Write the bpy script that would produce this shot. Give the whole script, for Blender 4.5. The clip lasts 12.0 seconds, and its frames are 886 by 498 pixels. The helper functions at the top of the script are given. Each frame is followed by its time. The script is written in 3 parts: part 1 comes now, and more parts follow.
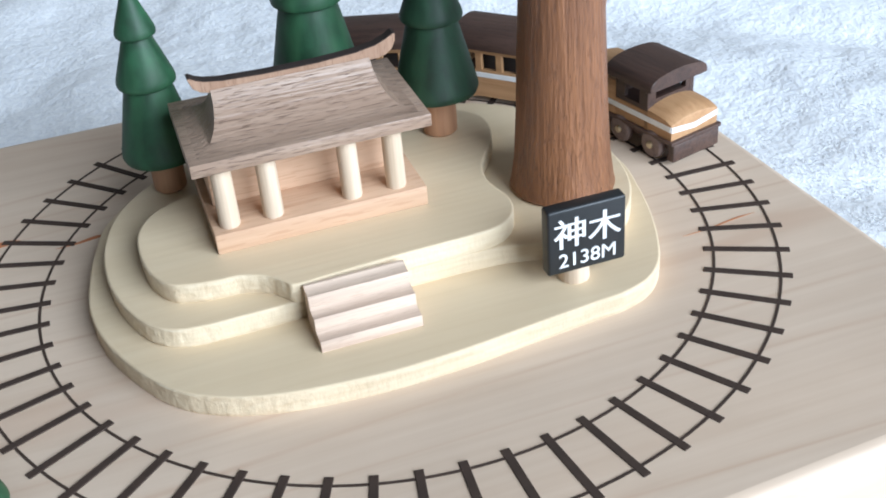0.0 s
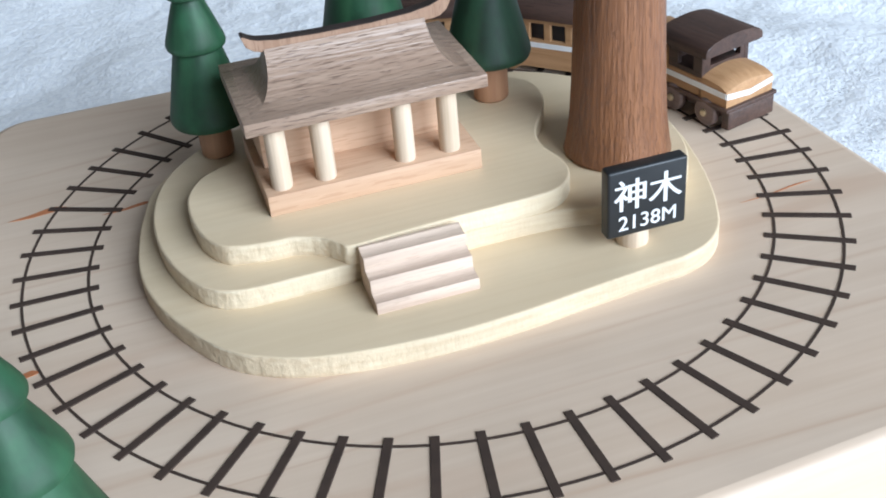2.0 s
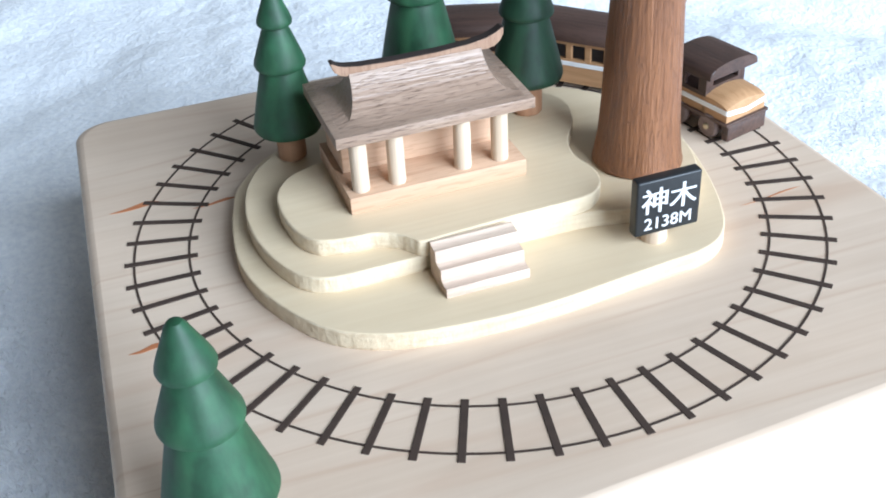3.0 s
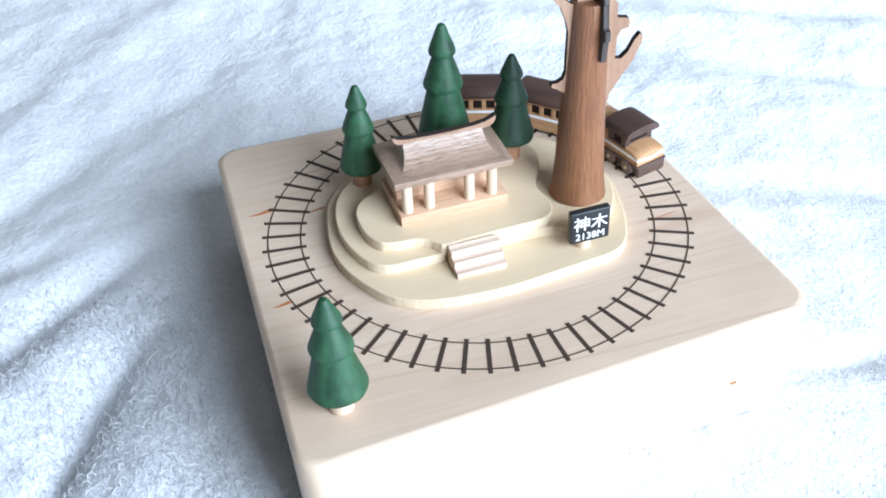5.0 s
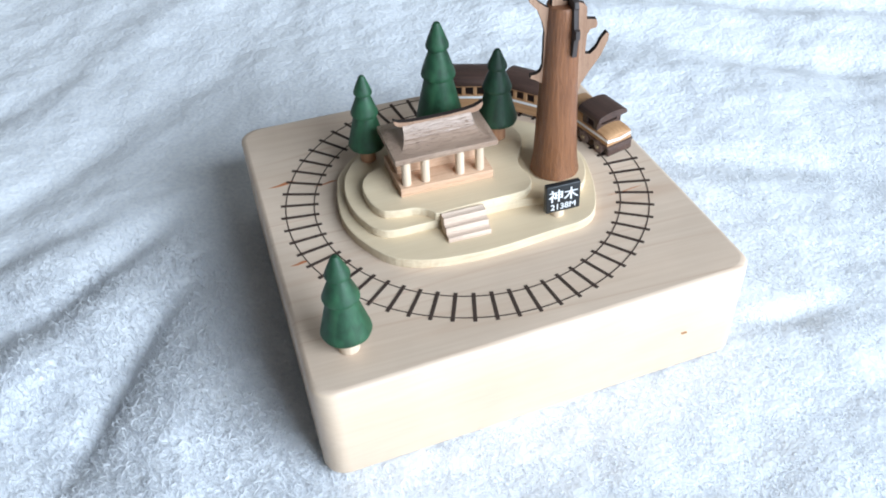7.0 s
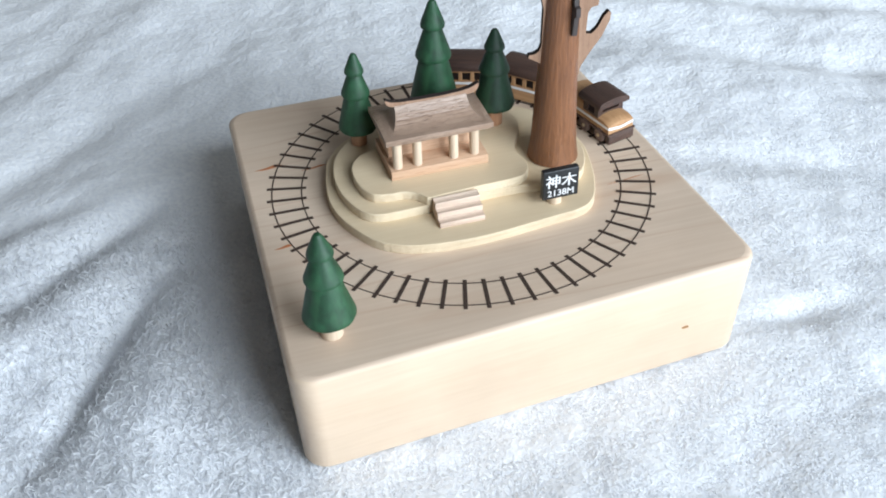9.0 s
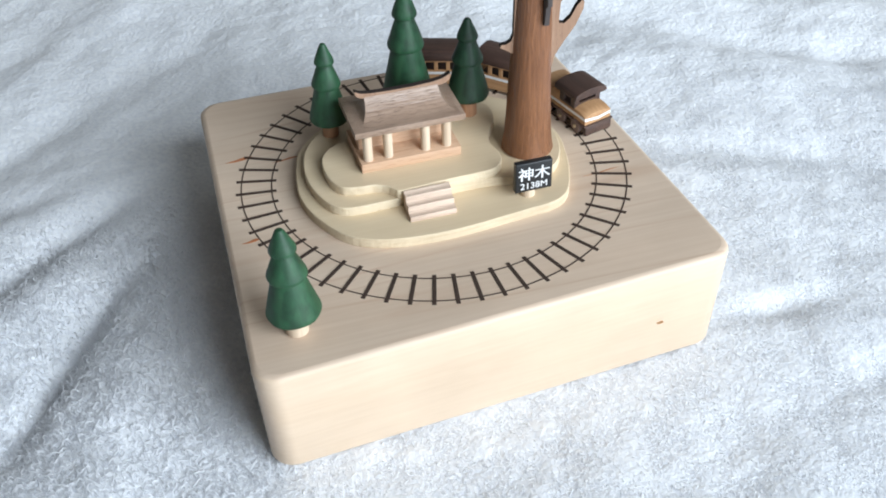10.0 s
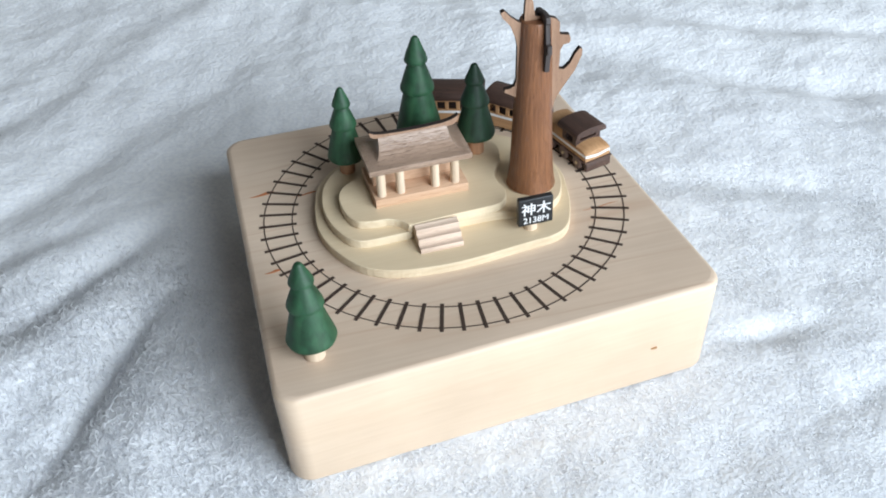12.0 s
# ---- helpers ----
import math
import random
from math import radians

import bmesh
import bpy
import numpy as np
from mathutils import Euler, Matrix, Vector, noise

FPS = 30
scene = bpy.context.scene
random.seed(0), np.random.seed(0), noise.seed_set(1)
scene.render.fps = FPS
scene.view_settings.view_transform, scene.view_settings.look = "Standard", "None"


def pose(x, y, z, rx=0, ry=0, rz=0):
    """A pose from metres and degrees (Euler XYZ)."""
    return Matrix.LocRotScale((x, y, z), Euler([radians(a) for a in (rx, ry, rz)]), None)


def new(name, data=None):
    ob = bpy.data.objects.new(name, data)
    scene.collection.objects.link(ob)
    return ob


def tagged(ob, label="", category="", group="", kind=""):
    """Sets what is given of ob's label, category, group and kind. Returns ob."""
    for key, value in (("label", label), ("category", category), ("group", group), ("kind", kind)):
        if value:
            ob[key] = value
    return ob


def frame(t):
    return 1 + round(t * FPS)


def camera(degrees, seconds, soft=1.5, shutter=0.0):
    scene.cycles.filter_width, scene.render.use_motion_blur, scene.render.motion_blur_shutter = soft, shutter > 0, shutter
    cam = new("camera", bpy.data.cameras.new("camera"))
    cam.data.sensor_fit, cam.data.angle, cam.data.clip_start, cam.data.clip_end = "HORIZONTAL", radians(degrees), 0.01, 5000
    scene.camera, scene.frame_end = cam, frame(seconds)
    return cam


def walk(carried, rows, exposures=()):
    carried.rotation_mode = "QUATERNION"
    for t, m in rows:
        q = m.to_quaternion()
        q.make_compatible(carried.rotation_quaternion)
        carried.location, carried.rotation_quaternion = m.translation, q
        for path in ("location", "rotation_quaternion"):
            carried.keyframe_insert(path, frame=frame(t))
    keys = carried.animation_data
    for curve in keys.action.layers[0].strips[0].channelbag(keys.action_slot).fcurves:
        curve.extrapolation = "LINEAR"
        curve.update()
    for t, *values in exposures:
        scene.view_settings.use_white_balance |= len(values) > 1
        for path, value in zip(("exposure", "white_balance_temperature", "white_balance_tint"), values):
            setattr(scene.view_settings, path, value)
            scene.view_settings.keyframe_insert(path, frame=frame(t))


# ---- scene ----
# ---- the walk: the eye in model units, then yaw, pitch and roll in degrees ----
S = 0.0115  # one model unit in metres; the music box is about 10.4 units (12 cm) wide
cam = camera(42.50, 12.0, soft=1.85)
PATH = [
    (0, -2.466, -11.005, 7.375, -16.57, -33.66, -4.93),
    (0.5, -2.083, -10.992, 7.278, -16.68, -33.30, -5.00),
    (1, -2.420, -11.049, 7.146, -17.52, -33.30, -4.22),
    (1.5, -2.962, -10.783, 7.183, -18.83, -33.59, -3.19),
    (2, -2.884, -10.891, 6.983, -15.51, -33.69, -5.28),
    (2.5, -3.746, -11.131, 7.285, -18.23, -34.62, -3.49),
    (3, -4.500, -12.216, 8.557, -18.11, -35.17, -3.24),
    (3.2, -4.693, -12.850, 9.171, -17.93, -35.01, -3.07),
    (4.8, -6.325, -17.778, 14.459, -17.38, -38.84, -2.11),
    (5, -6.716, -18.785, 15.356, -17.47, -38.93, -2.25),
    (5.5, -7.319, -20.379, 16.502, -17.61, -38.89, -2.03),
    (6, -7.558, -21.254, 17.134, -17.70, -39.21, -1.96),
    (6.5, -7.568, -22.169, 18.012, -17.09, -40.09, -2.53),
    (6.7, -7.442, -21.878, 17.924, -17.06, -40.29, -2.40),
    (8.5, -7.275, -22.051, 16.145, -16.93, -38.18, -1.50),
    (9, -6.975, -21.586, 16.249, -16.71, -39.08, -1.36),
    (9.5, -6.648, -21.380, 16.302, -16.97, -39.73, -1.26),
    (10, -6.125, -21.343, 16.100, -16.45, -39.83, -1.57),
    (10.5, -5.651, -21.417, 16.061, -15.65, -39.63, -2.04),
    (11, -5.567, -21.285, 16.556, -14.95, -39.11, -2.05),
    (11.5, -6.017, -21.972, 17.860, -15.72, -39.14, -1.60),
    (12, -6.099, -22.657, 17.531, -14.92, -38.92, -2.48),
]


def eye_pose(x, y, z, yaw, pitch, roll):
    turn = Matrix.Rotation(radians(yaw), 4, "Z") @ Matrix.Rotation(radians(90 + pitch), 4, "X") @ Matrix.Rotation(radians(roll), 4, "Z")
    return Matrix.Translation((x * S, y * S, z * S)) @ turn


EXPOSURES = [(0.0, 0.53, 5880, 8), (2.0, 0.49, 5860, 8), (3.0, 0.86, 5700, 7), (5.0, 0.94, 5720, 8), (5.5, 0.87, 5690, 8), (6.5, 0.70, 5800, 7), (8.5, 0.44, 6150, 8), (12.0, 0.38, 6300, 8)]
walk(cam, [(t, eye_pose(*row)) for t, *row in PATH], EXPOSURES)

# ---- daylight: sky outside, and one wide window behind the camera to its right ----
SKY, WINDOW_WATTS = 0.10, 63.0
WIN_X, WIN_Z, WALL_Y = (0.10, 1.95), (0.14, 1.50), -1.25  # metres
world = bpy.data.worlds.new("daylight")
scene.world = world
world.use_nodes = True
wt = world.node_tree
sky = wt.nodes.new("ShaderNodeTexSky")
sky.sky_type, sky.sun_disc = "NISHITA", False
sky.sun_elevation, sky.sun_rotation = radians(40), radians(20)
sky.air_density, sky.dust_density, sky.ozone_density = 1.0, 3.0, 1.0
wt.nodes["Background"].inputs["Strength"].default_value = SKY
wt.links.new(sky.outputs["Color"], wt.nodes["Background"].inputs["Color"])
window_light = new("window_light", bpy.data.lights.new("window_light", "AREA"))
window_light.data.shape, window_light.data.size, window_light.data.size_y = "RECTANGLE", WIN_X[1] - WIN_X[0], WIN_Z[1] - WIN_Z[0]
window_light.data.energy, window_light.data.color = WINDOW_WATTS, (0.925, 1.0, 1.07)
window_light.matrix_world = pose((WIN_X[0] + WIN_X[1]) / 2, WALL_Y - 0.06, (WIN_Z[0] + WIN_Z[1]) / 2, 90, 0, 0)

# ---- materials ----


def material(name, rough=0.6):
    m = bpy.data.materials.new(name)
    m.use_nodes = True
    m.node_tree.nodes["Principled BSDF"].inputs["Roughness"].default_value = rough
    return m, m.node_tree, m.node_tree.nodes["Principled BSDF"]


def node(nt, kind, inputs=None, **props):
    n = nt.nodes.new(kind)
    for key, value in props.items():
        setattr(n, key, value)
    for key, value in (inputs or {}).items():
        if isinstance(value, bpy.types.NodeSocket):
            nt.links.new(value, n.inputs[key])
        else:
            n.inputs[key].default_value = value
    return n


def ramp(nt, fac, stops):
    n = nt.nodes.new("ShaderNodeValToRGB")
    els = n.color_ramp.elements
    while len(els) < len(stops):
        els.new(0.5)
    for e, (at, colour) in zip(els, stops):
        e.position, e.color = at, (*colour, 1)
    nt.links.new(fac, n.inputs["Fac"])
    return n


def mix(nt, kind, fac, a, b):
    n = nt.nodes.new("ShaderNodeMix")
    n.data_type, n.blend_type = "RGBA", kind
    for key, value in (("Factor", fac), (6, a), (7, b)):
        if isinstance(value, bpy.types.NodeSocket):
            nt.links.new(value, n.inputs[key])
        else:
            n.inputs[key].default_value = value if key == "Factor" else (*value, 1)
    return n.outputs[2]


def wood(name, light, dark, grain=(1, 0, 0), fine=1.0, pores=0.0, pore_colour=(0.1, 0.05, 0.03), rough=0.55, bump=0.15, pore_size=1.0, spots=(0.5, 0.8), warp=0.0, rings=0.0, crumbly=0.0, ring_colour=(0.5, 0.34, 0.2), pore_run=1.0):
    """Wood with long fibres along the grain axis: broad figure, fine fibres and, where wanted, dark pores."""
    m, nt, bsdf = material(name, rough)
    co = node(nt, "ShaderNodeTexCoord").outputs["Object"]
    info = node(nt, "ShaderNodeObjectInfo").outputs["Random"]
    shift = node(nt, "ShaderNodeVectorMath", {0: co, 1: node(nt, "ShaderNodeCombineXYZ", {0: info, 1: info, 2: info}).outputs[0]}, operation="ADD").outputs[0]

    def stretched(across, along):
        scale = [along if g else across for g in grain]
        return node(nt, "ShaderNodeMapping", {"Vector": shift, "Scale": scale}).outputs[0]

    broad = node(nt, "ShaderNodeTexNoise", {"Vector": stretched(130 * fine, 9 * fine), "Scale": 1.0, "Detail": 4.0, "Distortion": 0.6 + warp}).outputs["Fac"]
    fibre = node(nt, "ShaderNodeTexNoise", {"Vector": stretched(1500 * fine, 60 * fine), "Scale": 1.0, "Detail": 3.0}).outputs["Fac"]
    blotch = node(nt, "ShaderNodeTexNoise", {"Vector": shift, "Scale": 38.0, "Detail": 3.0}).outputs["Fac"]
    both = node(nt, "ShaderNodeMath", {0: broad, 1: fibre}, operation="ADD").outputs[0]
    half = node(nt, "ShaderNodeMath", {0: both, 1: 0.5}, operation="MULTIPLY").outputs[0]
    colour = ramp(nt, half, [(0.33, dark), (0.62, light)]).outputs["Color"]
    tone = ramp(nt, blotch, [(0.3, (spots[1],) * 3), (0.7, (1.0, 1.0, 1.0))]).outputs["Color"]
    colour = mix(nt, "MULTIPLY", spots[0], colour, tone)
    height = fibre
    if rings:
        wide = node(nt, "ShaderNodeTexNoise", {"Vector": stretched(42 * fine, 2.6 * fine), "Scale": 1.0, "Detail": 2.0}).outputs["Fac"]
        turns = node(nt, "ShaderNodeMath", {0: node(nt, "ShaderNodeMath", {0: wide, 1: 130.0}, operation="MULTIPLY").outputs[0]}, operation="SINE").outputs[0]
        line = ramp(nt, turns, [(0.86, (0, 0, 0)), (0.96, (0.3 * rings,) * 3), (0.998, (rings,) * 3)]).outputs["Color"]
        patchy = ramp(nt, blotch, [(0.35, (0.4,) * 3), (0.62, (1.0,) * 3)]).outputs["Color"]
        colour = mix(nt, "MIX", mix(nt, "MULTIPLY", 1.0, line, patchy), colour, ring_colour)
    if pores:
        pore = node(nt, "ShaderNodeTexNoise", {"Vector": stretched(3600 * fine * pore_size, 300 * fine * pore_size / pore_run), "Scale": 1.0, "Detail": 1.0}).outputs["Fac"]
        mask = ramp(nt, pore, [(0.345, (1, 1, 1)), (0.395, (0, 0, 0))]).outputs["Color"]
        faded = node(nt, "ShaderNodeMath", {0: mask, 1: pores}, operation="MULTIPLY").outputs[0]
        colour = mix(nt, "MIX", faded, colour, pore_colour)
        height = node(nt, "ShaderNodeMath", {0: fibre, 1: faded}, operation="SUBTRACT").outputs[0]
    nt.links.new(colour, bsdf.inputs["Base Color"])
    nt.links.new(ramp(nt, broad, [(0.2, (rough - 0.08,) * 3), (0.8, (rough + 0.12,) * 3)]).outputs["Color"], bsdf.inputs["Roughness"])
    b = node(nt, "ShaderNodeBump", {"Height": height, "Strength": bump, "Distance": 0.0003})
    normal = b.outputs[0]
    if crumbly:
        crumbs = node(nt, "ShaderNodeTexNoise", {"Vector": co, "Scale": 1100.0, "Detail": 3.0, "Roughness": 0.65}).outputs["Fac"]
        sawn = node(nt, "ShaderNodeTexNoise", {"Vector": node(nt, "ShaderNodeMapping", {"Vector": co, "Scale": (1300, 1300, 420)}).outputs[0], "Scale": 1.0, "Detail": 2.0}).outputs["Fac"]
        rag = node(nt, "ShaderNodeMath", {0: crumbs, 1: sawn}, operation="ADD").outputs[0]
        normal = node(nt, "ShaderNodeBump", {"Height": rag, "Strength": crumbly, "Distance": 0.0005, "Normal": normal}).outputs[0]
    nt.links.new(normal, bsdf.inputs["Normal"])
    return m


def painted(name, colour, under, rough=0.45, grain=(0, 0, 1), worn=0.3, bump=0.12, cloudy=(0.82, 1.12), mottle=120.0):
    """Thin paint or stain through which a little of the wood's figure shows."""
    m, nt, bsdf = material(name, rough)
    co = node(nt, "ShaderNodeTexCoord").outputs["Object"]
    scale = [50 if g else 420 for g in grain]
    fibre = node(nt, "ShaderNodeTexNoise", {"Vector": node(nt, "ShaderNodeMapping", {"Vector": co, "Scale": scale}).outputs[0], "Scale": 1.0, "Detail": 4.0}).outputs["Fac"]
    cloud = node(nt, "ShaderNodeTexNoise", {"Vector": co, "Scale": mottle, "Detail": 4.0}).outputs["Fac"]
    base = ramp(nt, cloud, [(0.3, tuple(c * cloudy[0] for c in colour)), (0.7, tuple(min(c * cloudy[1], 1) for c in colour))]).outputs["Color"]
    mask = ramp(nt, fibre, [(0.45, (0, 0, 0)), (0.8, (worn,) * 3)]).outputs["Color"]
    nt.links.new(mix(nt, "MIX", mask, base, under), bsdf.inputs["Base Color"])
    nt.links.new(ramp(nt, cloud, [(0.2, (rough - 0.06,) * 3), (0.8, (rough + 0.1,) * 3)]).outputs["Color"], bsdf.inputs["Roughness"])
    b = node(nt, "ShaderNodeBump", {"Height": fibre, "Strength": bump, "Distance": 0.0002})
    nt.links.new(b.outputs[0], bsdf.inputs["Normal"])
    return m


MAPLE = wood("pale_maple", (0.715, 0.566, 0.436), (0.642, 0.486, 0.360), (1, 0, 0), 0.5, bump=0.05, spots=(0.8, 0.84), rough=0.45, rings=0.62, ring_colour=(0.55, 0.375, 0.262))
MAPLE_SIDE = wood("pale_maple_side", (0.725, 0.564, 0.415), (0.672, 0.508, 0.362), (1, 0, 0), 0.55, bump=0.05, spots=(0.8, 0.86), rough=0.45)
BASSWOOD = wood("cream_basswood", (0.745, 0.60, 0.408), (0.705, 0.553, 0.362), (1, 0, 0), 0.6, bump=0.15, spots=(0.7, 0.86), rough=0.47, rings=0.16, ring_colour=(0.60, 0.47, 0.29))
CUT_EDGE = wood("sawn_basswood_edge", (0.78, 0.65, 0.46), (0.68, 0.53, 0.35), (1, 0, 0), 1.2, bump=0.4, spots=(0.8, 0.75), rough=0.7, crumbly=0.25)
BEECH = wood("pink_beech", (0.68, 0.455, 0.30), (0.56, 0.345, 0.215), (1, 0, 0), 0.9, pores=0.35, pore_colour=(0.42, 0.22, 0.12), rough=0.55)
WALNUT = wood("walnut_roof", (0.40, 0.283, 0.208), (0.31, 0.207, 0.148), (1, 0, 0), 1.2, pores=0.75, pore_colour=(0.12, 0.072, 0.05), rough=0.31, bump=0.6, pore_size=1.9, pore_run=1.5)
WALNUT_DARK = wood("dark_walnut", (0.098, 0.054, 0.040), (0.045, 0.026, 0.021), (1, 0, 0), 1.0, pores=0.5, pore_colour=(0.018, 0.011, 0.009), rough=0.45, bump=0.25, pore_size=1.5)
BARK = wood("sapele_trunk", (0.29, 0.124, 0.053), (0.165, 0.067, 0.031), (0, 0, 1), 1.5, pores=0.38, pore_colour=(0.075, 0.030, 0.016), rough=0.40, bump=0.85, pore_size=1.7, pore_run=2.0)
BRANCH = wood("walnut_branch", (0.40, 0.25, 0.165), (0.28, 0.16, 0.098), (0, 0, 1), 1.0, pores=0.4, rough=0.55, pore_size=1.6)
STEPWOOD = wood("striped_step_wood", (0.70, 0.54, 0.42), (0.53, 0.38, 0.29), (1, 0, 0), 1.0, pores=0.3, pore_colour=(0.4, 0.27, 0.2), rough=0.6, pore_size=1.5)
DOWEL = wood("pale_dowel", (0.73, 0.585, 0.44), (0.58, 0.435, 0.30), (0, 0, 1), 1.3, rough=0.6, bump=0.25)
TRUNKLET = wood("conifer_stem_wood", (0.46, 0.25, 0.135), (0.33, 0.16, 0.085), (0, 0, 1), 0.9, rough=0.6)
OAK = wood("golden_carriage_wood", (0.50, 0.29, 0.145), (0.38, 0.205, 0.095), (1, 0, 0), 1.0, pores=0.3, pore_colour=(0.3, 0.14, 0.05), rough=0.5)
GREEN = painted("green_paint", (0.0145, 0.064, 0.027), (0.048, 0.138, 0.060), 0.56, worn=0.6, bump=0.25, cloudy=(0.55, 1.35), mottle=330.0)
DARK_GREEN = painted("dark_green_paint", (0.009, 0.037, 0.017), (0.034, 0.098, 0.045), 0.56, worn=0.55, bump=0.25, cloudy=(0.55, 1.35), mottle=330.0)
BLACK = painted("black_paint", (0.014, 0.016, 0.018), (0.03, 0.03, 0.035), 0.42, worn=0.2, bump=0.05)
WHITE = painted("white_paint", (0.82, 0.82, 0.82), (0.7, 0.68, 0.66), 0.55, worn=0.2)
INK = painted("brown_track_ink", (0.044, 0.026, 0.018), (0.085, 0.05, 0.035), 0.8, worn=0.35, grain=(1, 0, 0))
CHAR = painted("laser_scorched_edge", (0.022, 0.013, 0.010), (0.06, 0.034, 0.026), 0.82, worn=0.4)
GREY_CHAR = painted("grey_scorched_wood", (0.045, 0.036, 0.034), (0.09, 0.072, 0.066), 0.6, worn=0.4)
STEEL, _, _b = material("grey_steel", 0.35)
_b.inputs["Base Color"].default_value, _b.inputs["Metallic"].default_value = (0.45, 0.44, 0.43, 1), 0.9
WHEELWOOD = wood("grey_brown_wheel_wood", (0.20, 0.140, 0.125), (0.12, 0.080, 0.070), (1, 0, 0), 1.2, pores=0.3, pore_colour=(0.06, 0.04, 0.035), rough=0.5)
BRASS, _, _b = material("dull_brass", 0.4)
_b.inputs["Base Color"].default_value, _b.inputs["Metallic"].default_value = (0.55, 0.45, 0.30, 1), 0.9
KNOT = wood("red_resin_streak", (0.50, 0.19, 0.075), (0.38, 0.125, 0.050), (1, 0, 0), 0.8)
TERRY, _nt, _b = material("white_terry", 0.95)
_co = node(_nt, "ShaderNodeTexCoord").outputs["Object"]
_n1 = node(_nt, "ShaderNodeTexNoise", {"Vector": _co, "Scale": 700.0, "Detail": 3.0}).outputs["Fac"]
_n2 = node(_nt, "ShaderNodeTexNoise", {"Vector": _co, "Scale": 12.0, "Detail": 4.0}).outputs["Fac"]
_c = mix(_nt, "MULTIPLY", 0.5, ramp(_nt, _n1, [(0.3, (0.72, 0.74, 0.78)), (0.65, (0.86, 0.87, 0.88))]).outputs["Color"], ramp(_nt, _n2, [(0.3, (0.9, 0.91, 0.93)), (0.7, (1, 1, 1))]).outputs["Color"])
_nt.links.new(_c, _b.inputs["Base Color"])
_b.inputs["Sheen Weight"].default_value = 0.3
_n3 = node(_nt, "ShaderNodeTexNoise", {"Vector": _co, "Scale": 330.0, "Detail": 4.0, "Roughness": 0.62}).outputs["Fac"]
_fluff = node(_nt, "ShaderNodeBump", {"Height": _n3, "Strength": 0.42, "Distance": 0.0016}).outputs[0]
_nt.links.new(node(_nt, "ShaderNodeBump", {"Height": _n1, "Strength": 0.35, "Distance": 0.0008, "Normal": _fluff}).outputs[0], _b.inputs["Normal"])
# grey of the unseen room, kept dark to limit the bounced fill
ROOM_GREY = painted("unseen_room_grey", (0.235, 0.222, 0.205), (0.26, 0.245, 0.23), 0.85, worn=0.2)
YARN, _nt, _b = material("white_yarn", 0.95)
_b.inputs["Base Color"].default_value = (0.84, 0.85, 0.87, 1)
_rnd = node(_nt, "ShaderNodeNewGeometry").outputs["Random Per Island"]
_nt.links.new(ramp(_nt, _rnd, [(0.0, (0.80, 0.81, 0.83)), (1.0, (0.90, 0.90, 0.91))]).outputs["Color"], _b.inputs["Base Color"])
_thin = node(_nt, "ShaderNodeBsdfTranslucent", {"Color": (0.86, 0.87, 0.89, 1)})
_mixed = node(_nt, "ShaderNodeMixShader", {"Fac": 0.55, 1: _b.outputs[0], 2: _thin.outputs[0]})
_nt.links.new(_mixed.outputs[0], _nt.nodes["Material Output"].inputs["Surface"])

# ---- mesh helpers, all in model units ----


EDGE_MAT = [None]  # a second material for the cut edges of the next board


def finish(bm, name, mat, smooth=35):
    bmesh.ops.recalc_face_normals(bm, faces=bm.faces)
    bmesh.ops.scale(bm, vec=(S, S, S), verts=bm.verts)
    me = bpy.data.meshes.new(name)
    bm.to_mesh(me)
    bm.free()
    me.materials.append(mat)
    if EDGE_MAT[0]:
        me.materials.append(EDGE_MAT[0])
        EDGE_MAT[0] = None
    if smooth:
        me.set_sharp_from_angle(angle=radians(smooth))
        for p in me.polygons:
            p.use_smooth = p.loop_total <= 8
    return me


def part(name, bm, mat, parent, label="", m=None):
    ob = new(name, finish(bm, name, mat) if isinstance(bm, bmesh.types.BMesh) else bm)
    ob.parent = parent
    if m is not None:
        ob.matrix_basis = m
    return tagged(ob, label)


def thing(name, at, label, category, group="", turn=0.0, kind=""):
    ob = new(name)
    ob.matrix_basis = pose(at[0] * S, at[1] * S, at[2] * S, 0, 0, turn)
    ob.empty_display_size = 0.005
    return tagged(ob, label, category, group, kind)


def at(x, y, z, rx=0, ry=0, rz=0):
    return pose(x * S, y * S, z * S, rx, ry, rz)


def block(x0, x1, y0, y1, z0, z1, bevel=0.02, seg=2, bm=None):
    bm = bm or bmesh.new()
    r = bmesh.ops.create_cube(bm, size=1.0)
    for v in r["verts"]:
        v.co = ((x0 + x1) / 2 + v.co.x * (x1 - x0), (y0 + y1) / 2 + v.co.y * (y1 - y0), (z0 + z1) / 2 + v.co.z * (z1 - z0))
    if bevel:
        es = {e for v in r["verts"] for e in v.link_edges}
        bmesh.ops.bevel(bm, geom=list(es), offset=bevel, segments=seg, affect="EDGES", profile=0.5)
    return bm


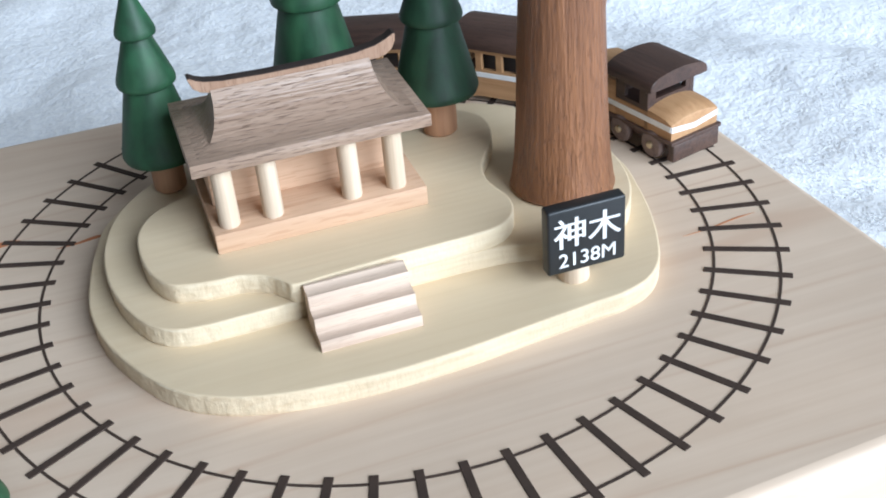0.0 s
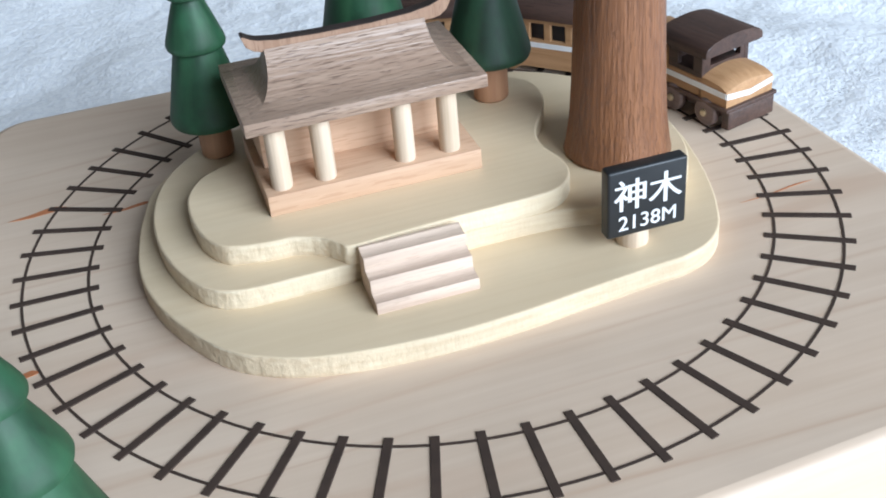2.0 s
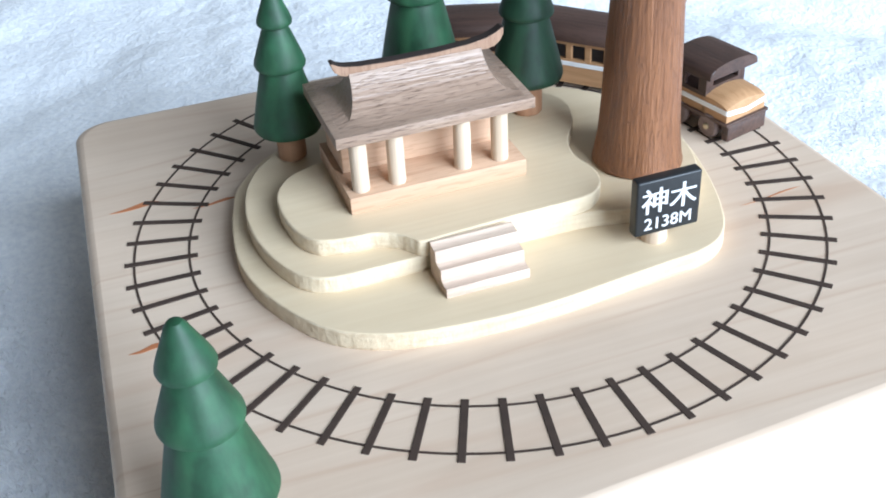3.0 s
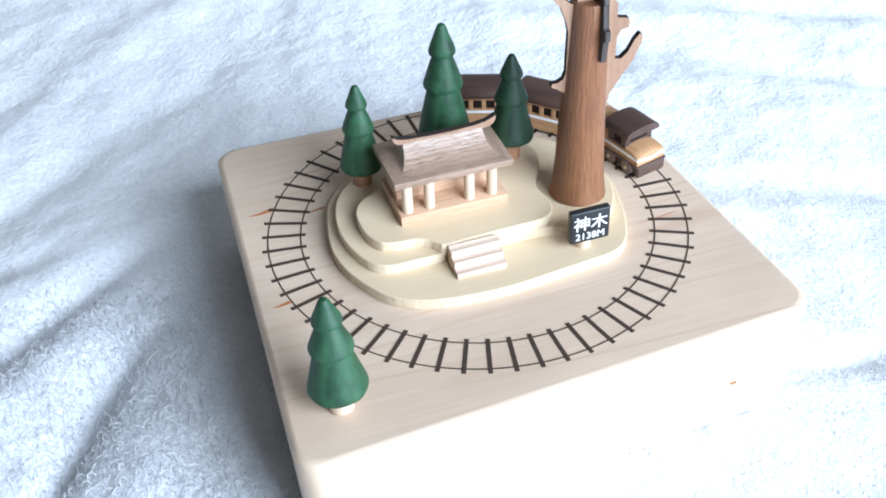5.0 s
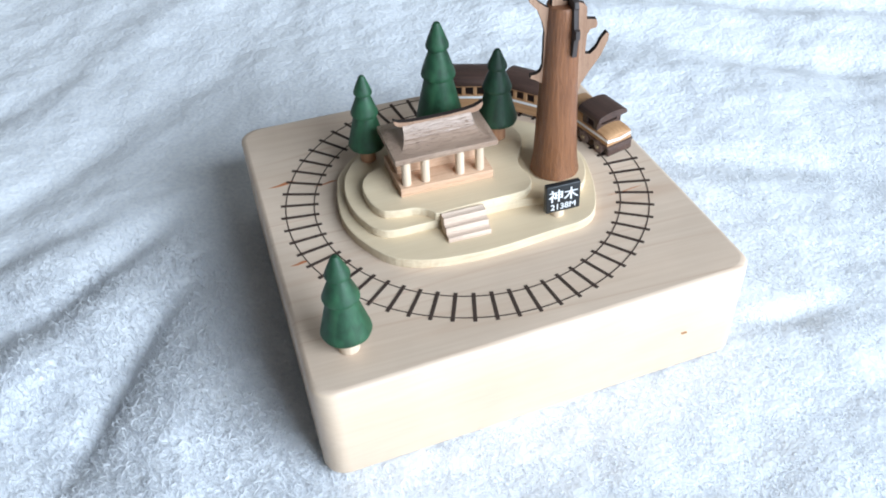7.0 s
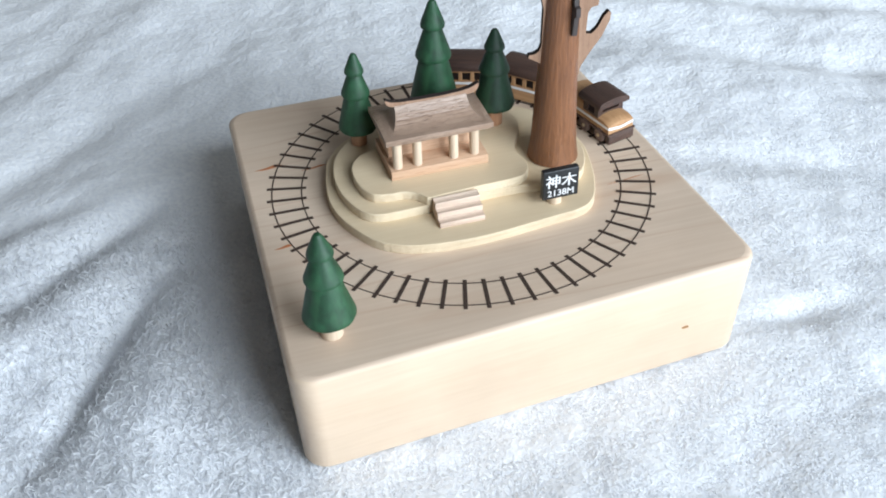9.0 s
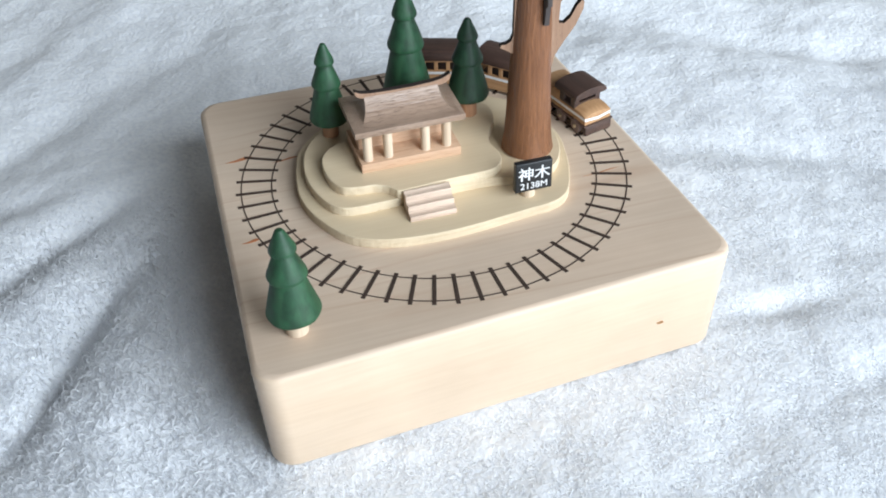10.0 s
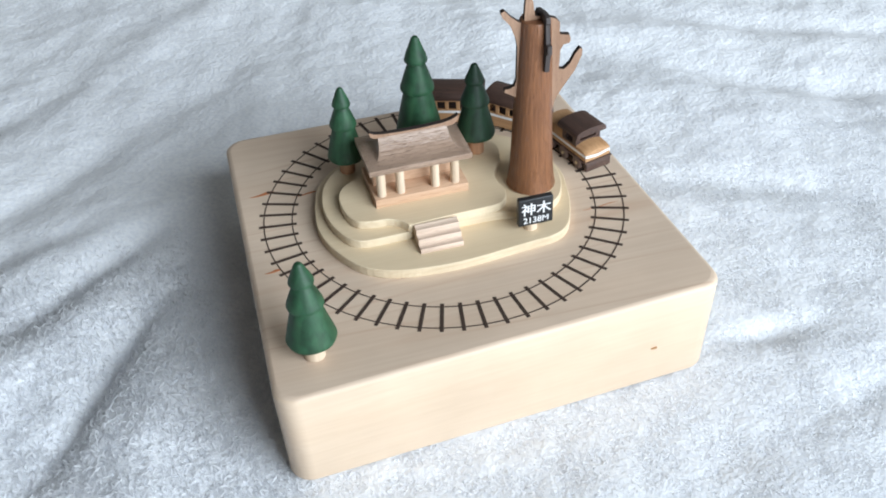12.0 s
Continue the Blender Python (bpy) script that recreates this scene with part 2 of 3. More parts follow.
def lathe(profile, seg=48, wobble=0.0, bm=None):
    """Turns (radius, height) pairs about z."""
    bm = bm or bmesh.new()
    rings = []
    for r, z in profile:
        if r < 1e-6:
            rings.append([bm.verts.new((0, 0, z))])
            continue
        rings.append([bm.verts.new((r * (1 + wobble * noise.noise((math.cos(a) * 2, math.sin(a) * 2, z))) * math.cos(a), r * (1 + wobble * noise.noise((math.cos(a) * 2, math.sin(a) * 2, z))) * math.sin(a), z)) for a in [2 * math.pi * k / seg for k in range(seg)]])
    for a, b in zip(rings, rings[1:]):
        for k in range(seg):
            n = (k + 1) % seg
            if len(a) == 1:
                bm.faces.new((a[0], b[k], b[n]))
            elif len(b) == 1:
                bm.faces.new((a[k], a[n], b[0]))
            else:
                bm.faces.new((a[k], a[n], b[n], b[k]))
    for ring in (rings[0], rings[-1]):
        if len(ring) > 1:
            bm.faces.new(ring)
    return bm


def smooth_loop(points, steps=8):
    """A closed curve through a few corner points."""
    out, n = [], len(points)
    for i in range(n):
        p0, p1, p2, p3 = (Vector(points[(i + k) % n]) for k in (-1, 0, 1, 2))
        for s in range(steps):
            t = s / steps
            out.append(0.5 * (2 * p1 + (p2 - p0) * t + (2 * p0 - 5 * p1 + 4 * p2 - p3) * t * t + (3 * p1 - p0 - 3 * p2 + p3) * t ** 3))
    return [(v.x, v.y) for v in out]


def slab(outline, z0, z1, bevel=0.02, rough=0.0, seg=2, edge=None):
    """A board cut to a closed outline, with eased edges and, where wanted, a cut edge that is a little ragged."""
    bm = bmesh.new()
    n = len(outline)
    area = sum(outline[i][0] * outline[(i + 1) % n][1] - outline[(i + 1) % n][0] * outline[i][1] for i in range(n))
    if area < 0:
        outline = outline[::-1]

    def inset(d):
        out = []
        for i in range(n):
            a, b, c = (Vector(outline[(i + k) % n]) for k in (-1, 0, 1))
            t = (c - a).normalized()
            out.append(b + Vector((-t.y, t.x)) * d)
        for _ in range(12):  # where a tight bend folds the inset over itself, draw it together
            for i in range(n):
                k = (i + 1) % n
                if (out[k] - out[i]).dot(Vector(outline[k]) - Vector(outline[i])) < 0:
                    out[i] = out[k] = (out[i] + out[k]) / 2
        return out

    levels = [(z0, bevel * 0.4), (z0 + bevel, 0)]
    if rough:
        k = 3
        levels += [(z0 + (z1 - z0) * (j + 1) / (k + 1), 0) for j in range(k)]
    levels += [(z1 - bevel, 0), (z1 - bevel * 0.3, bevel * 0.3), (z1, bevel)]
    rings = []
    for j, (z, d) in enumerate(levels):
        ring = []
        for i, p in enumerate(inset(d)):
            jag = rough * noise.noise((p.x * 9, p.y * 9, z * 14)) if 0 < j < len(levels) - 2 else 0
            ring.append(bm.verts.new((p.x + jag, p.y + jag, z)))
        rings.append(ring)
    for j, (a, b) in enumerate(zip(rings, rings[1:])):
        for i in range(n):
            bm.faces.new((a[i], a[(i + 1) % n], b[(i + 1) % n], b[i])).material_index = 1 if edge and j < len(rings) - 2 else 0
    EDGE_MAT[0] = edge
    bm.faces.new(rings[0][::-1])
    bm.faces.new(rings[-1])
    return bm


def rounded(corners, r, n=8):
    """A closed outline through the given corners, each eased to the radius r."""
    out, k = [], len(corners)
    for i in range(k):
        a, b, c = (Vector(corners[(i + j) % k]) for j in (-1, 0, 1))
        u, w = (a - b).normalized(), (c - b).normalized()
        half = math.acos(max(-1, min(1, u.dot(w)))) / 2
        mid = b + (u + w).normalized() * (r / math.sin(half))
        p, q = b + u * (r / math.tan(half)) - mid, b + w * (r / math.tan(half)) - mid
        a0 = math.atan2(p.y, p.x)
        turn = (math.atan2(q.y, q.x) - a0 + math.pi) % (2 * math.pi) - math.pi
        out += [(mid.x + r * math.cos(a0 + turn * j / n), mid.y + r * math.sin(a0 + turn * j / n)) for j in range(n + 1)]
    return out


def prism(side, x0, x1, axis="x", bevel=0.0, edge=None):
    """Pushes a closed side view, of (y, z) pairs, along x from x0 to x1 (or of (x, z) pairs along y)."""
    bm = bmesh.new()
    put = (lambda p, d: (d, p[0], p[1])) if axis == "x" else (lambda p, d: (p[0], d, p[1]))
    a = [bm.verts.new(put(p, x0)) for p in side]
    b = [bm.verts.new(put(p, x1)) for p in side]
    n = len(side)
    for i in range(n):
        bm.faces.new((a[i], a[(i + 1) % n], b[(i + 1) % n], b[i])).material_index = 1 if edge else 0
    EDGE_MAT[0] = edge
    ends = [bm.faces.new(a[::-1]), bm.faces.new(b)]
    if bevel:
        bmesh.ops.bevel(bm, geom=list({e for f in ends for e in f.edges}), offset=bevel, segments=2, affect="EDGES", profile=0.5)
    return bm


def cylinder(r, z0, z1, seg=24, bevel=0.02):
    b = min(bevel, r * 0.4)
    return lathe([(0, z0), (r - b, z0), (r, z0 + b), (r, z1 - b), (r - b, z1), (0, z1)], seg)


def tube(points, r, seg=10):
    """A round bar along a few points, with closed ends."""
    bm = bmesh.new()
    pts = [Vector(p) for p in points]
    rings = []
    for i, p in enumerate(pts):
        d = (pts[min(i + 1, len(pts) - 1)] - pts[max(i - 1, 0)]).normalized()
        u = d.orthogonal().normalized() if i == 0 else (u - d * u.dot(d)).normalized()
        w = d.cross(u)
        rings.append([bm.verts.new(p + r * (math.cos(2 * math.pi * k / seg) * u + math.sin(2 * math.pi * k / seg) * w)) for k in range(seg)])
    for a, b in zip(rings, rings[1:]):
        for k in range(seg):
            bm.faces.new((a[k], a[(k + 1) % seg], b[(k + 1) % seg], b[k]))
    bm.faces.new(rings[0][::-1])
    bm.faces.new(rings[-1])
    return bm

# ---- a plain unseen room, added round it to hold back fill light ----
FLOOR = -2.80  # underside of the music box, in model units


def room():
    x0, x1, y0, y1, z0, z1, w = -1.7, 2.1, WALL_Y, 2.0, FLOOR * S - 0.012, 2.3, 0.12

    def wall(name, label, *boxes):
        bm = bmesh.new()
        for a, b, c, d, e, f in boxes:
            block(a / S, b / S, c / S, d / S, e / S, f / S, 0, 1, bm)
        ob = new(name, finish(bm, name, ROOM_GREY, 0))
        return tagged(ob, label, "room", kind="structure")

    wall("floor", "plain grey floor under the towel", (x0 - w, x1 + w, y0 - w, y1 + w, z0 - w, z0))
    wall("ceiling", "unseen grey ceiling added to cut the fill light", (x0 - w, x1 + w, y0 - w, y1 + w, z1, z1 + w))
    wall("wall_west", "unseen grey wall added to cut the fill light", (x0 - w, x0, y0, y1, z0, z1))
    wall("wall_east", "unseen grey wall added to cut the fill light", (x1, x1 + w, y0, y1, z0, z1))
    wall("wall_north", "unseen grey wall added to cut the fill light", (x0 - w, x1 + w, y1, y1 + w, z0, z1))
    wall("wall_south", "unseen grey wall added round a wide window opening", (x0 - w, WIN_X[0], y0 - w, y0, z0, z1), (WIN_X[1], x1 + w, y0 - w, y0, z0, z1), (WIN_X[0], WIN_X[1], y0 - w, y0, z0, WIN_Z[0]), (WIN_X[0], WIN_X[1], y0 - w, y0, WIN_Z[1], z1))


room()

# ---- the towel and what it lies on ----


# folds: a point on the crest, its direction, half width, height and half length
FOLDS = [
    (-9.6, -1.1, 53, 0.42, -0.40, 2.5),
    (-7.9, 1.2, 47, 0.5, -0.24, 1.7),
    (-7.9, -2.4, 58, 1.3, 0.30, 3.6),
    (-12.0, 0.2, 52, 1.2, 0.30, 3.6),
    (-10.2, 3.2, 30, 0.55, -0.24, 3.2),
    (-7.6, 4.8, 36, 0.5, -0.13, 2.6),
    (-9.4, 2.0, 36, 0.8, 0.18, 3.6),
    (-11.6, 5.6, 20, 0.6, -0.22, 3.4),
    (-8.6, 6.2, 30, 1.2, 0.24, 6.0),
    (-12.0, 8.0, 34, 0.7, -0.24, 5.0),
    (-7.0, 11.4, 40, 1.0, -0.15, 8.0),
    (-8.5, 15.5, 40, 1.8, 0.22, 10.0),
    (-12.5, 12.6, 44, 0.9, -0.28, 7.0),
    (-4.0, 8.6, 12, 0.8, -0.12, 4.5),
    (13.0, 7.6, -32, 0.7, -0.26, 7.0),
    (11.5, 5.4, -34, 1.4, 0.26, 8.0),
    (11.0, 1.2, -30, 0.8, -0.16, 5.0),
    (6.6, -4.1, 4, 0.42, -0.30, 1.5),
    (8.4, -6.6, 14, 0.8, -0.14, 3.5),
    (9.0, 12.5, -30, 1.0, 0.22, 8.0),
    (15.0, 11.0, -34, 0.8, -0.26, 8.0),
]


# small wrinkles: waves across and along the folds, and their height
WRINKLES = [(2.3, 0.7, 0.018), (3.7, 1.1, 0.010), (5.6, 1.9, 0.006), (8.3, 3.1, 0.0045), (11.9, 5.2, 0.0035)]


def towel_height(x, y):
    """Rolling folds of the towel, in model units; flat under the box."""
    d = np.hypot(np.maximum(np.abs(x) - 5.1, 0), np.maximum(np.abs(y) - 5.1, 0))
    rise = np.clip(d / 3.5, 0, 1)
    rise = rise * rise * (3 - 2 * rise)
    z = 0.07 * np.sin(x * 0.9 + 1.3 * np.sin(y * 0.5)) * np.sin(y * 0.8 + 0.7 * np.sin(x * 0.6) + 1.0)
    z = z + 0.028 * np.sin(2.1 * x + 1.1 * y) * np.sin(1.7 * y - 0.9 * x + 2.0)
    turned = np.where(x < 0, 1.0, -0.8)
    for k, (across, along, high) in enumerate(WRINKLES):
        u, v = x * 0.56 * turned - y * 0.83, x * 0.83 + y * 0.56 * turned
        z = z + high * np.sin(across * u + 0.9 * np.sin(along * v + 2.1 * k) + 1.7 * k) * np.sin(along * v + 0.6 * u + 2.6 * k)
    for px, py, turn, wide, high, length in FOLDS:
        c, s = math.cos(radians(turn)), math.sin(radians(turn))
        along = (x - px) * c + (y - py) * s
        across = (y - py) * c - (x - px) * s + 0.35 * np.sin(along * 0.55 + px)
        z = z + high * np.exp(-((across / wide) ** 2) - (along / length) ** 2)
    return rise * z


def quads(name, verts, faces, mat, smooth=True):
    """A mesh straight from arrays."""
    me = bpy.data.meshes.new(name)
    me.vertices.add(len(verts))
    me.vertices.foreach_set("co", (verts * S).astype(np.float32).ravel())
    me.loops.add(faces.size)
    me.loops.foreach_set("vertex_index", faces.astype(np.int32).ravel())
    me.polygons.add(len(faces))
    me.polygons.foreach_set("loop_start", np.arange(0, faces.size, 4, dtype=np.int32))
    me.polygons.foreach_set("use_smooth", np.full(len(faces), smooth))
    me.update(calc_edges=True)
    me.materials.append(mat)
    return me


def make_towel():
    rng = np.random.default_rng(7)
    near = np.arange(-27, 27.01, 0.16)
    far = np.linspace(29, 70, 16)
    line = np.concatenate([-far[::-1], near, far])
    x, y = np.meshgrid(line, line + 5.0, indexing="ij")
    pile = rng.normal(size=x.shape)
    soft = sum(np.roll(np.roll(pile, i, 0), j, 1) for i in (-1, 0, 1) for j in (-1, 0, 1)) / 3
    under = (np.abs(x) < 4.7) & (np.abs(y) < 4.7)
    z = FLOOR - 0.05 + towel_height(x, y) + np.where(under, -0.12, 0.012 * soft)
    n = len(line)
    idx = np.arange(n * n).reshape(n, n)
    faces = np.stack([idx[:-1, :-1], idx[1:, :-1], idx[1:, 1:], idx[:-1, 1:]], -1).reshape(-1, 4)
    towel = new("towel", quads("towel", np.stack([x, y, z], -1).reshape(-1, 3), faces, TERRY))
    tagged(towel, "fluffy white terry towel spread in soft folds", "towel")
    # the nap: small curled loops of yarn with larger open curls among them, fading out with distance
    curl_mesh = []
    for pitch, loose, span, rise, yarn, share in ((0.056, 0.028, (0.020, 0.038), (0.012, 0.032), (0.0045, 0.0075), 1.0), (0.12, 0.055, (0.042, 0.072), (0.035, 0.070), (0.0075, 0.0115), 0.65)):
        gx, gy = np.meshgrid(np.arange(-14, 16, pitch), np.arange(-10.5, 8.0, pitch), indexing="ij")
        px, py = gx.ravel() + rng.normal(0, loose, gx.size), gy.ravel() + rng.normal(0, loose, gx.size)
        west = np.clip((-4.5 - px) / 2, 0, 1)
        gap = np.clip((7.6 - py) / 7, 0, 1)
        keep = (gap > 0.12) & ~((np.abs(px) < 4.85) & (np.abs(py) < 4.7)) & (np.abs(px) < 12.5 + 0.4 * (py + 12)) & (rng.uniform(size=px.size) < share * np.where(west > 0, 1 - 0.25 * west, share ** 2.5))
        px, py, west, gap = px[keep], py[keep], west[keep], np.minimum(gap[keep] * 1.6, 1)
        m = len(px)
        long = (1 + 0.7 * west) * gap * np.where(px > 4.5, 0.7, 1.0) * np.where((py < -4.7) & (px > -5), 0.85, 1.0)
        turn, wide, high = rng.uniform(0, 2 * np.pi, m), rng.uniform(*span, m) * long, rng.uniform(*rise, m) * (1 + 0.4 * west) * long
        slant = rng.uniform(0, 2 * np.pi, m)
        lean = np.stack([np.cos(slant), np.sin(slant)], -1) * (long * rng.uniform(0.3, 1.2, m) * rise[1])[:, None]
        flat = rng.uniform(*yarn, m) * (1 + 0.30 * west) * gap
        base = FLOOR - 0.052 + towel_height(px, py)
        verts = np.zeros((m, 6, 2, 3))
        for k in range(6):
            a = math.pi * (1.3 * k / 5 - 0.15)
            run, up = np.cos(a) * wide, math.sin(a) * high
            cx, cy = px + run * np.cos(turn) + lean[:, 0] * math.sin(a), py + run * np.sin(turn) + lean[:, 1] * math.sin(a)
            for e, sgn in enumerate((-1, 1)):
                verts[:, k, e, 0] = cx - sgn * flat * np.sin(turn) * 0.7 + sgn * flat * math.cos(a) * np.cos(turn)
                verts[:, k, e, 1] = cy + sgn * flat * np.cos(turn) * 0.7 + sgn * flat * math.cos(a) * np.sin(turn)
                verts[:, k, e, 2] = base + up + sgn * flat * 0.6
        curl_mesh.append(verts.reshape(-1, 12, 3))
    curls = np.concatenate(curl_mesh)
    start = np.arange(len(curls))[:, None] * 12
    cell = np.array([[2 * k, 2 * k + 1, 2 * k + 3, 2 * k + 2] for k in range(5)])
    nap = new("nap", quads("nap", curls.reshape(-1, 3), (start[:, :, None] + cell[None]).reshape(-1, 4), YARN))
    nap.parent = towel
    tagged(nap, kind="stuff")


make_towel()

# ---- the music box ----
TALL = -FLOOR


def music_box():
    t = thing("music_box", (0, 0, FLOOR), "square pale maple music box with rounded corners", "music box")
    bm = bmesh.new()
    corners = [(-5.37, -5.62), (5.43, -4.97), (4.78, 4.89), (-4.97, 4.89)]
    levels = [(0.0, 0.20, 0.20), (0.05, 0.14, 0.13), (0.13, 0.12, 0.09), (TALL - 0.13, 0.0, 0.0), (TALL - 0.08, 0.008, 0.008), (TALL - 0.038, 0.036, 0.036), (TALL - 0.010, 0.078, 0.078), (TALL, 0.13, 0.13)]
    rings = []
    for z, dx, dy in levels:
        rings.append([bm.verts.new((x, y, z)) for x, y in rounded([(x - math.copysign(dx, x), y - math.copysign(dy, y)) for x, y in corners], 0.50, 10)])
    n = len(rings[0])
    for j, (a, b) in enumerate(zip(rings, rings[1:])):
        for i in range(n):
            bm.faces.new((a[i], a[(i + 1) % n], b[(i + 1) % n], b[i])).material_index = 1 if j < 5 else 0
    bm.faces.new(rings[0][::-1])
    bm.faces.new(rings[-1])
    EDGE_MAT[0] = MAPLE_SIDE
    part("body", bm, MAPLE, t)
    # resin streaks in the top, and a small knot in the front
    for x0, x1, y, w in ((-4.02, -4.72, 2.02, 0.10), (-2.96, -3.62, 1.68, 0.055), (-4.42, -4.86, -1.20, 0.075), (4.68, 4.08, 2.54, 0.055), (4.3, 3.30, -1.30, 0.022)):
        n = 9
        wedge = [w * min(4 * k / n, 1) * (1 - k / n) ** 0.8 for k in range(n + 1)]
        mid = [y - 0.10 * (x1 - x0) * (0.5 - k / n) + 0.012 * math.sin(7 * k / n) for k in range(n + 1)]
        up = [(x0 + (x1 - x0) * k / n, mid[k] + wedge[k]) for k in range(n + 1)]
        dn = [(x0 + (x1 - x0) * k / n, mid[k] - 0.7 * wedge[k]) for k in range(1, n)]
        part("resin_streak", slab(up + dn[::-1], TALL - 0.01, TALL + 0.004, 0.001), KNOT, t, "reddish resin streak")
    part("knot", prism([(3.62, 1.23), (3.69, 1.231), (3.77, 1.244), (3.69, 1.240)], -5.08, -4.8, "y"), OAK, t, "tiny brown knot")
    return t


box = music_box()

# ---- the printed railway track ----
R_IN, R_OUT = 3.88, 4.595
TIES = 58


def ring_band(r0, r1, z0, z1, seg=160):
    bm = bmesh.new()
    rings = [[bm.verts.new((r * math.cos(2 * math.pi * k / seg), r * math.sin(2 * math.pi * k / seg), z)) for k in range(seg)] for r, z in ((r0, z0), (r0, z1), (r1, z1), (r1, z0))]
    for a, b in zip(rings, rings[1:]):
        for k in range(seg):
            bm.faces.new((a[k], a[(k + 1) % seg], b[(k + 1) % seg], b[k]))
    return bm


def railway_track():
    t = thing("railway_track", (0, 0, 0), "thin dark brown railway track ring printed on the box top", "railway track")
    for r in (R_IN, R_OUT):
        part("rail", ring_band(r - 0.015, r + 0.015, -0.01, 0.008), INK, t)
    tie = finish(block(-0.045, 0.045, 3.769, 4.72, -0.01, 0.012, 0.005, 1), "tie", INK)
    for k in range(TIES):
        part("tie", tie, None, t, m=at(0, 0, 0, 0, 0, k * 360 / TIES + TIE_TURN))
    return t


TIE_TURN = -196.94
railway_track()

# ---- the stepped island ----
L1 = smooth_loop([(-3.24, 0.48), (-3.30, -0.08), (-3.27, -0.53), (-3.17, -0.95), (-3.00, -1.36), (-2.80, -1.72), (-2.59, -1.99), (-2.36, -2.17), (-2.07, -2.32), (-1.73, -2.43), (-1.29, -2.51), (-0.54, -2.57), (0.18, -2.54), (0.92, -2.46), (1.67, -2.38), (2.07, -2.34), (2.41, -2.21), (2.66, -1.96), (2.87, -1.54), (3.05, -1.02), (3.18, -0.48), (3.27, 0.15), (3.15, 0.93), (2.75, 1.72), (2.03, 2.34), (0.77, 2.67), (-0.83, 2.65), (-2.18, 2.34), (-2.91, 1.60), (-3.14, 0.96)])
L2 = smooth_loop([(-3.04, 0.41), (-3.04, -0.12), (-2.95, -0.59), (-2.80, -0.98), (-2.62, -1.22), (-2.41, -1.33), (-2.14, -1.37), (-1.71, -1.37), (-1.24, -1.36), (-0.7, -1.33), (0.2, -1.30), (1.02, -1.32), (1.63, -1.44), (2.24, -1.42), (2.62, -1.23), (2.89, -0.84), (3.04, -0.37), (3.08, 0.2), (2.98, 0.79), (2.66, 1.50), (1.94, 2.12), (0.7, 2.42), (-0.81, 2.42), (-1.95, 2.12), (-2.45, 1.73), (-2.76, 1.35), (-2.94, 0.93)])
L3 = smooth_loop([(-2.60, 0.39), (-2.65, -0.01), (-2.60, -0.48), (-2.44, -0.81), (-2.21, -0.92), (-1.94, -0.97), (-1.70, -0.99), (-1.45, -1.11), (-1.31, -1.28), (-1.20, -1.39), (-0.8, -1.37), (-0.03, -1.33), (0.58, -1.32), (0.98, -1.29), (1.20, -1.20), (1.36, -1.0), (1.41, -0.70), (1.33, -0.28), (1.43, 0.13), (1.71, 0.58), (1.85, 1.02), (1.75, 1.42), (1.29, 1.66), (0.43, 1.58), (-0.78, 1.52), (-1.40, 1.15), (-1.80, 0.97), (-2.12, 0.87), (-2.41, 0.70)])
Z1, Z2, Z3 = 0.25, 0.485, 0.72


def island():
    t = thing("island", (0, 0, 0), "cream wooden island of three stepped curved boards on the box", "island")
    part("lower_board", slab(L1, 0.0, Z1, 0.022, 0.010, edge=CUT_EDGE), BASSWOOD, t)
    part("middle_board", slab(L2, Z1, Z2, 0.022, 0.010, edge=CUT_EDGE), BASSWOOD, t)
    part("upper_board", slab(L3, Z2, Z3, 0.022, 0.010, edge=CUT_EDGE), BASSWOOD, t)
    return t


island()


def stairs():
    t = thing("stairs", (-0.603, -1.725, Z1), "small pinkish wooden stairs with three hollowed steps", "stairs")
    low = [(0.30, 0.0), (-0.275, 0.0), (-0.272, 0.109), (-0.260, 0.125), (-0.21, 0.122), (-0.15, 0.128), (-0.108, 0.145), (-0.095, 0.157), (0.30, 0.157)]
    for k in range(3):
        up = [(min(y + 0.182 * k, 0.30) if y < 0.3 else y, z + 0.157 * k) for y, z in low]
        if k == 2:
            up[-1:] = [(0.30, 0.468)]
            up[-2] = (0.268, 0.468)
        part("step", prism(up, -0.538, 0.538, bevel=0.003), STEPWOOD, t)
    return t


stairs()

# ---- the shrine ----


